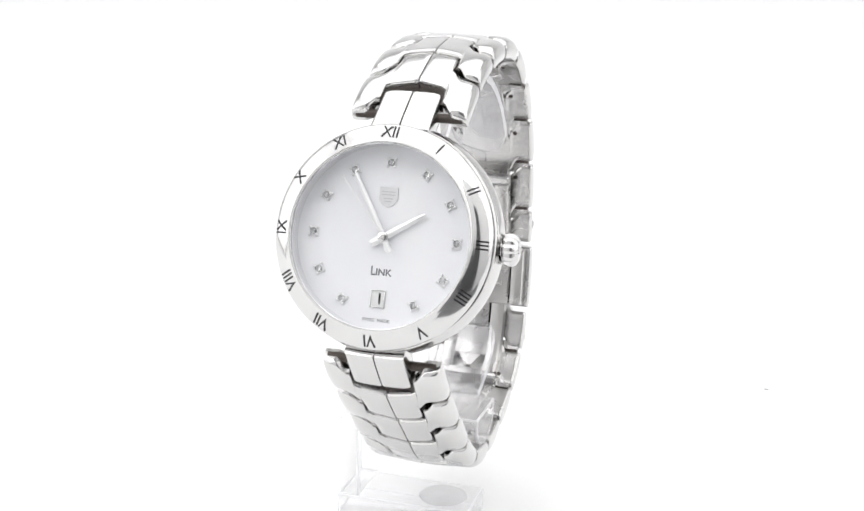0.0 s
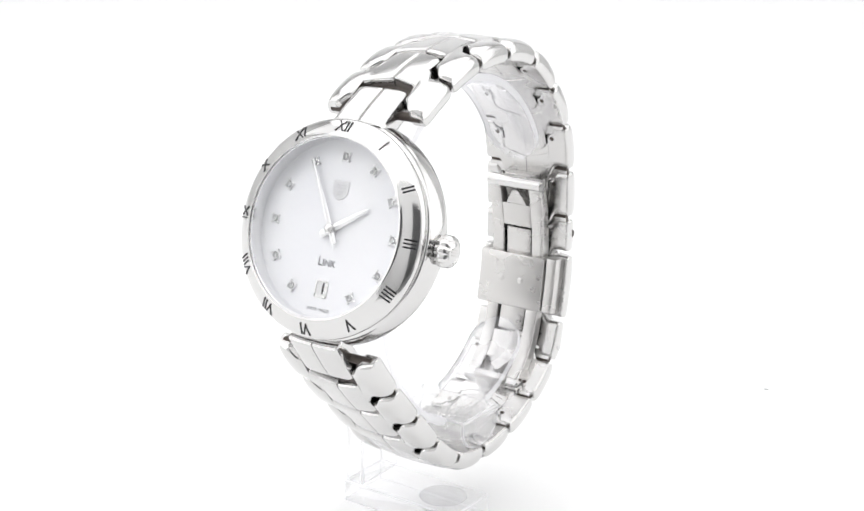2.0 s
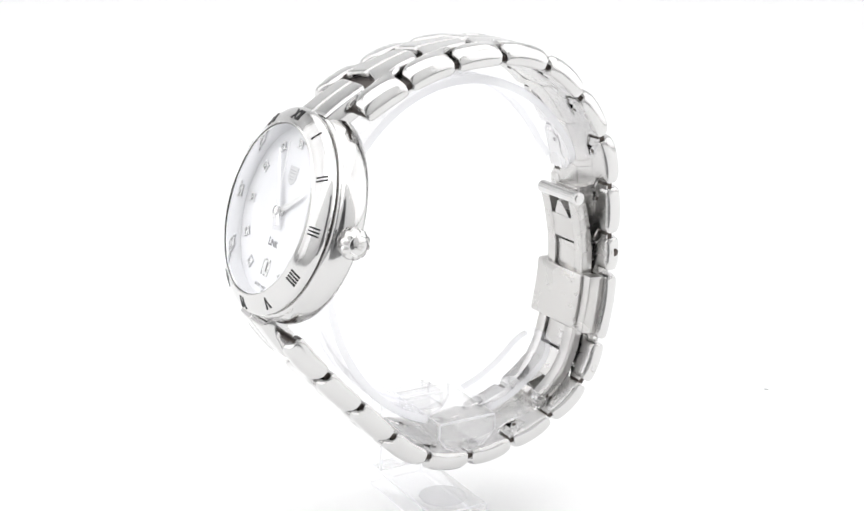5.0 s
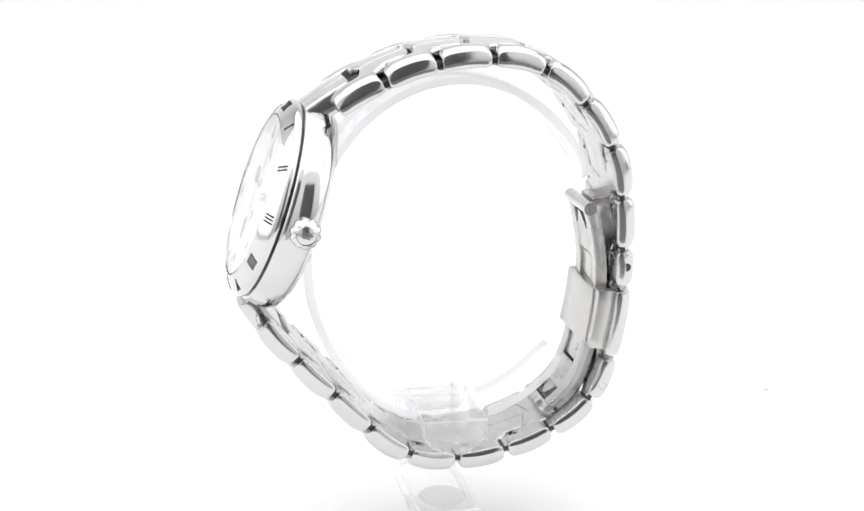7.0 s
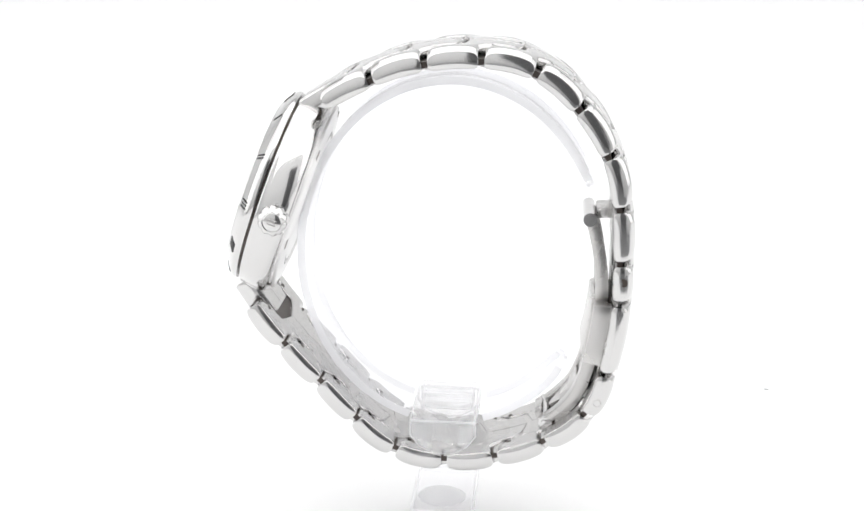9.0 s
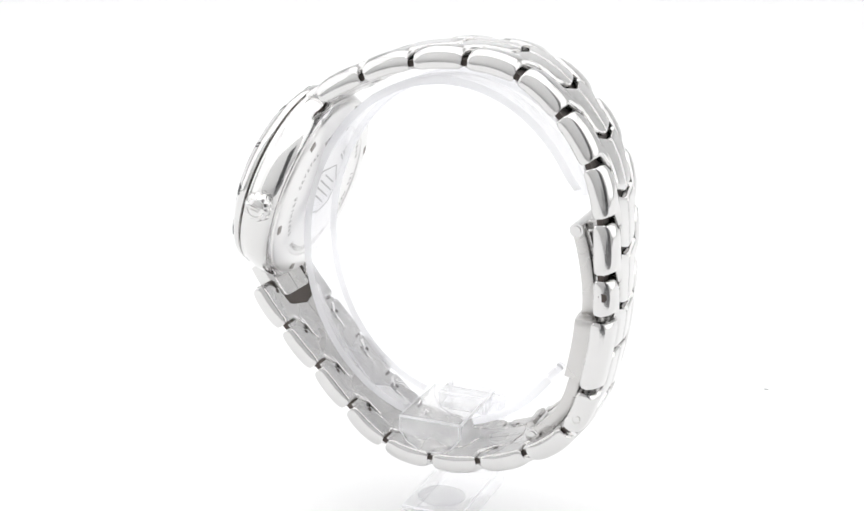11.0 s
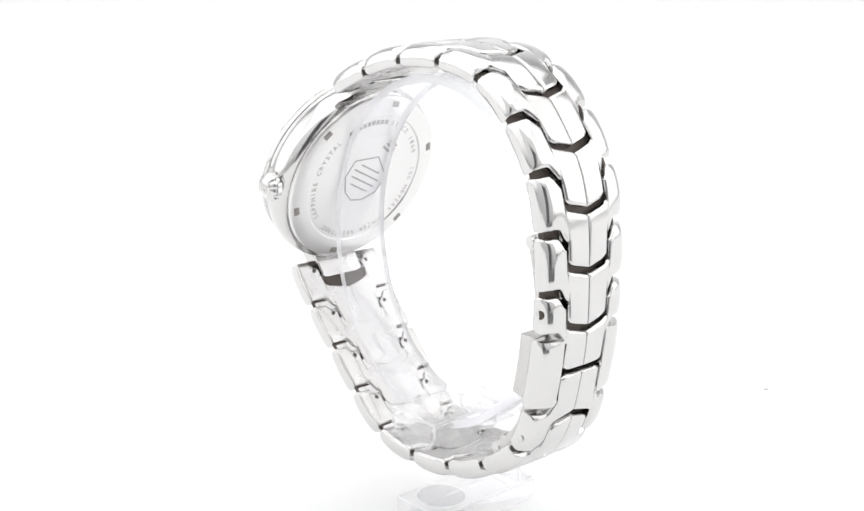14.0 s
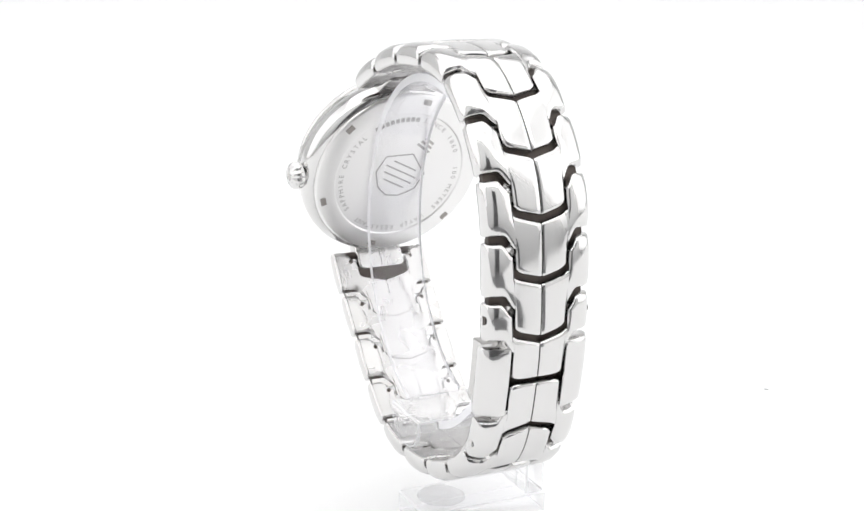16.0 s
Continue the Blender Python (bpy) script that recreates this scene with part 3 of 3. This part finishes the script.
        box(bm, m @ pose((x + x2) / 2 * MM, (y + y2) / 2 * MM, 0, 0, 0, math.degrees(math.atan2(y2 - y, x2 - x))), d * MM, 0.28 * MM, 0.06 * MM)
    for y, w in ((2.1, 5.6), (0.7, 7.6), (-0.7, 7.0), (-2.1, 5.0)):
        box(bm, m @ pose(0, y * MM, 0), w * MM, 0.32 * MM, 0.06 * MM)
    part("emblem", bm, ENGRAVED, back, "engraved plain shield emblem", smooth=0)
    for k in range(3):
        bm = bmesh.new()
        box(bm, flip @ Matrix.Rotation(radians(-38), 4, "Z") @ pose(0, (6.9 + 0.9 * k) * MM, 8.785 * MM), (3.4 - 0.5 * k) * MM, 0.5 * MM, 0.05 * MM)
        part("engraved_bar", bm, ENGRAVED, back, smooth=0)
    # crown
    bm = bmesh.new()
    m = CASE @ pose(17.9 * MM, 0.0, -5.8 * MM, 0, 90, 0)
    lathe(bm, m, mm([(0, -0.5), (1.7, -0.5), (1.7, 0.25), (2.1, 0.3), (2.5, 0.55), (2.62, 1.1), (2.58, 1.8), (2.3, 2.35), (1.7, 2.7), (1.5, 2.65), (1.35, 2.75), (0, 2.85)]), 80)
    inv = m.inverted()
    for v in bm.verts:
        p = inv @ v.co
        r, ang = math.hypot(p.x, p.y), math.atan2(p.y, p.x)
        if r > 1.75 * MM and p.z > 0.28 * MM:
            k = 1 - 0.10 * abs(math.sin(ang * 5)) ** 5
            v.co = m @ Vector((p.x * k, p.y * k, p.z))
    crown = part("crown", bm, POLISHED, watch, "fluted polished steel winding crown")
    bm = bmesh.new()
    for y, w in ((0.45, 1.5), (0, 1.9), (-0.45, 1.5)):
        box(bm, m @ pose(0, y * MM, 2.86 * MM), w * MM, 0.2 * MM, 0.06 * MM)
    part("crown_mark", bm, SATIN, crown, smooth=0)
    return sweep


# ---- the clear stand ----


def stand():
    top = new("watch_stand")
    tagged(top, "clear acrylic watch stand with curved cuff and flat base", "stand")
    cy, cz, ry, rz = 0.95, -66.5, 26.2, 30.8

    def cuff(a0, a1, round0, round1):
        bm = bmesh.new()
        rows = []
        n = max(8, int(abs(a1 - a0) / 3))
        for i in range(n + 1):
            f = i / n
            a = radians(a0 + (a1 - a0) * f)
            wide = 5.4
            arc = radians(abs(a1 - a0)) * 28.0
            for flag, d in ((round0, f * arc), (round1, (1 - f) * arc)):
                if flag and d < 5.4:
                    wide = min(wide, max(1.6, math.sqrt(max(0.0, 5.4**2 - (5.4 - d) ** 2))))
            c, s = math.cos(a), math.sin(a)
            nn = Vector((0, c / ry, s / rz)).normalized()
            p = Vector((MID, cy + ry * c, cz + rz * s + LIFT))
            half = 0.75
            rows.append([bm.verts.new((p + nn * q + Vector((x, 0, 0))) * MM) for x, q in ((-wide, -half), (wide, -half), (wide, half), (-wide, half))])
        for a, b in zip(rows, rows[1:]):
            for i in range(4):
                bm.faces.new((a[i], a[(i + 1) % 4], b[(i + 1) % 4], b[i]))
        bm.faces.new(rows[0])
        bm.faces.new(rows[-1][::-1])
        bevelled(bm, 0.2)
        ob = part("cuff", bm, ACRYLIC, top, "thin clear curved acrylic band")
        ob.data.materials.append(FROSTED)
        for face in ob.data.polygons:  # sawn edges are frosted
            if abs(face.normal.x) > 0.6:
                face.material_index = 1
        return ob

    cuff(24, 255.0, True, False)
    cuff(284.0, 322, False, True)
    bm = bmesh.new()  # cross block inside the loop
    outline = [(-5.6, -96.0), (6.4, -96.0), (6.4, -98.9), (4.8, -101.1), (2.6, -102.2), (0.4, -102.5), (-1.7, -102.2), (-4.0, -101.1), (-5.6, -98.9)]
    ends = [[bm.verts.new(Vector((x, y, z + LIFT)) * MM) for y, z in outline] for x in (-9.2, 8.0)]
    for i in range(len(outline)):
        j = (i + 1) % len(outline)
        bm.faces.new((ends[0][i], ends[0][j], ends[1][j], ends[1][i]))
    bm.faces.new(ends[0])
    bm.faces.new(ends[1][::-1])
    bevelled(bm, 0.35)
    part("cross_block", bm, CAST, top, "clear acrylic block under the cuff")
    bm = bmesh.new()
    box(bm, pose(-11.45 * MM, 0.2 * MM, (LIFT - 99.0) * MM), 6.0 * MM, 9.6 * MM, 3.4 * MM, 0.3 * MM)
    part("arm", bm, CAST, top)
    bm = bmesh.new()
    box(bm, pose(-16.5 * MM, 0.2 * MM, (8.2 + 4.0) * MM), 3.9 * MM, 11.4 * MM, 16.0 * MM, 0.35 * MM)
    part("post", bm, CAST, top)
    bm = bmesh.new()
    box(bm, pose(-6.2 * MM, 0.2 * MM, 2.15 * MM), 25.4 * MM, 11.6 * MM, 4.2 * MM, 0.3 * MM)
    base = part("base_plate", bm, CAST, top, "clear acrylic base plate")
    bm = bmesh.new()
    lathe(bm, pose(0.2 * MM, 0, 4.3 * MM), mm([(0, 0.35), (3.2, 0.3), (4.2, 0.2), (4.5, 0.02), (0, 0.02)]), 40)
    part("round_pad", bm, CAST, base)
    for ob in top.children_recursive:
        ob.visible_shadow = False
        if ob.name.startswith(("cross_block", "arm", "post", "base_plate")):
            ob.data.materials.append(FROSTED)
            for face in ob.data.polygons:  # sawn, slightly frosted arrises
                if face.area < 8e-6:
                    face.material_index = 1
    return top


bracelet()
clasp()
second_hand = case()
acrylic_stand = stand()


bm = bmesh.new()
bmesh.ops.create_icosphere(bm, subdivisions=2, radius=0.0006, matrix=pose(0.0757, 0.0672, 0.0002) @ Matrix.Diagonal((1.0, 0.7, 0.25, 1)))
tagged(part("dust_speck", bm, SPECK), "tiny grey speck of dust on the white sheet", "dust", kind="stuff")


# ---- the turning table carries watch and stand round together ----
def motions():
    for thing in (watch, acrylic_stand):
        walk(thing, [(t, pose(0, 0, 0, 0, 0, TURN_START + TURN_RATE * t)) for t in range(0, 17)])

    walk(second_hand, [(t / 2, CASE @ Matrix.Rotation(radians(40 - 3 * t), 4, "Z")) for t in range(0, 33)])


motions()
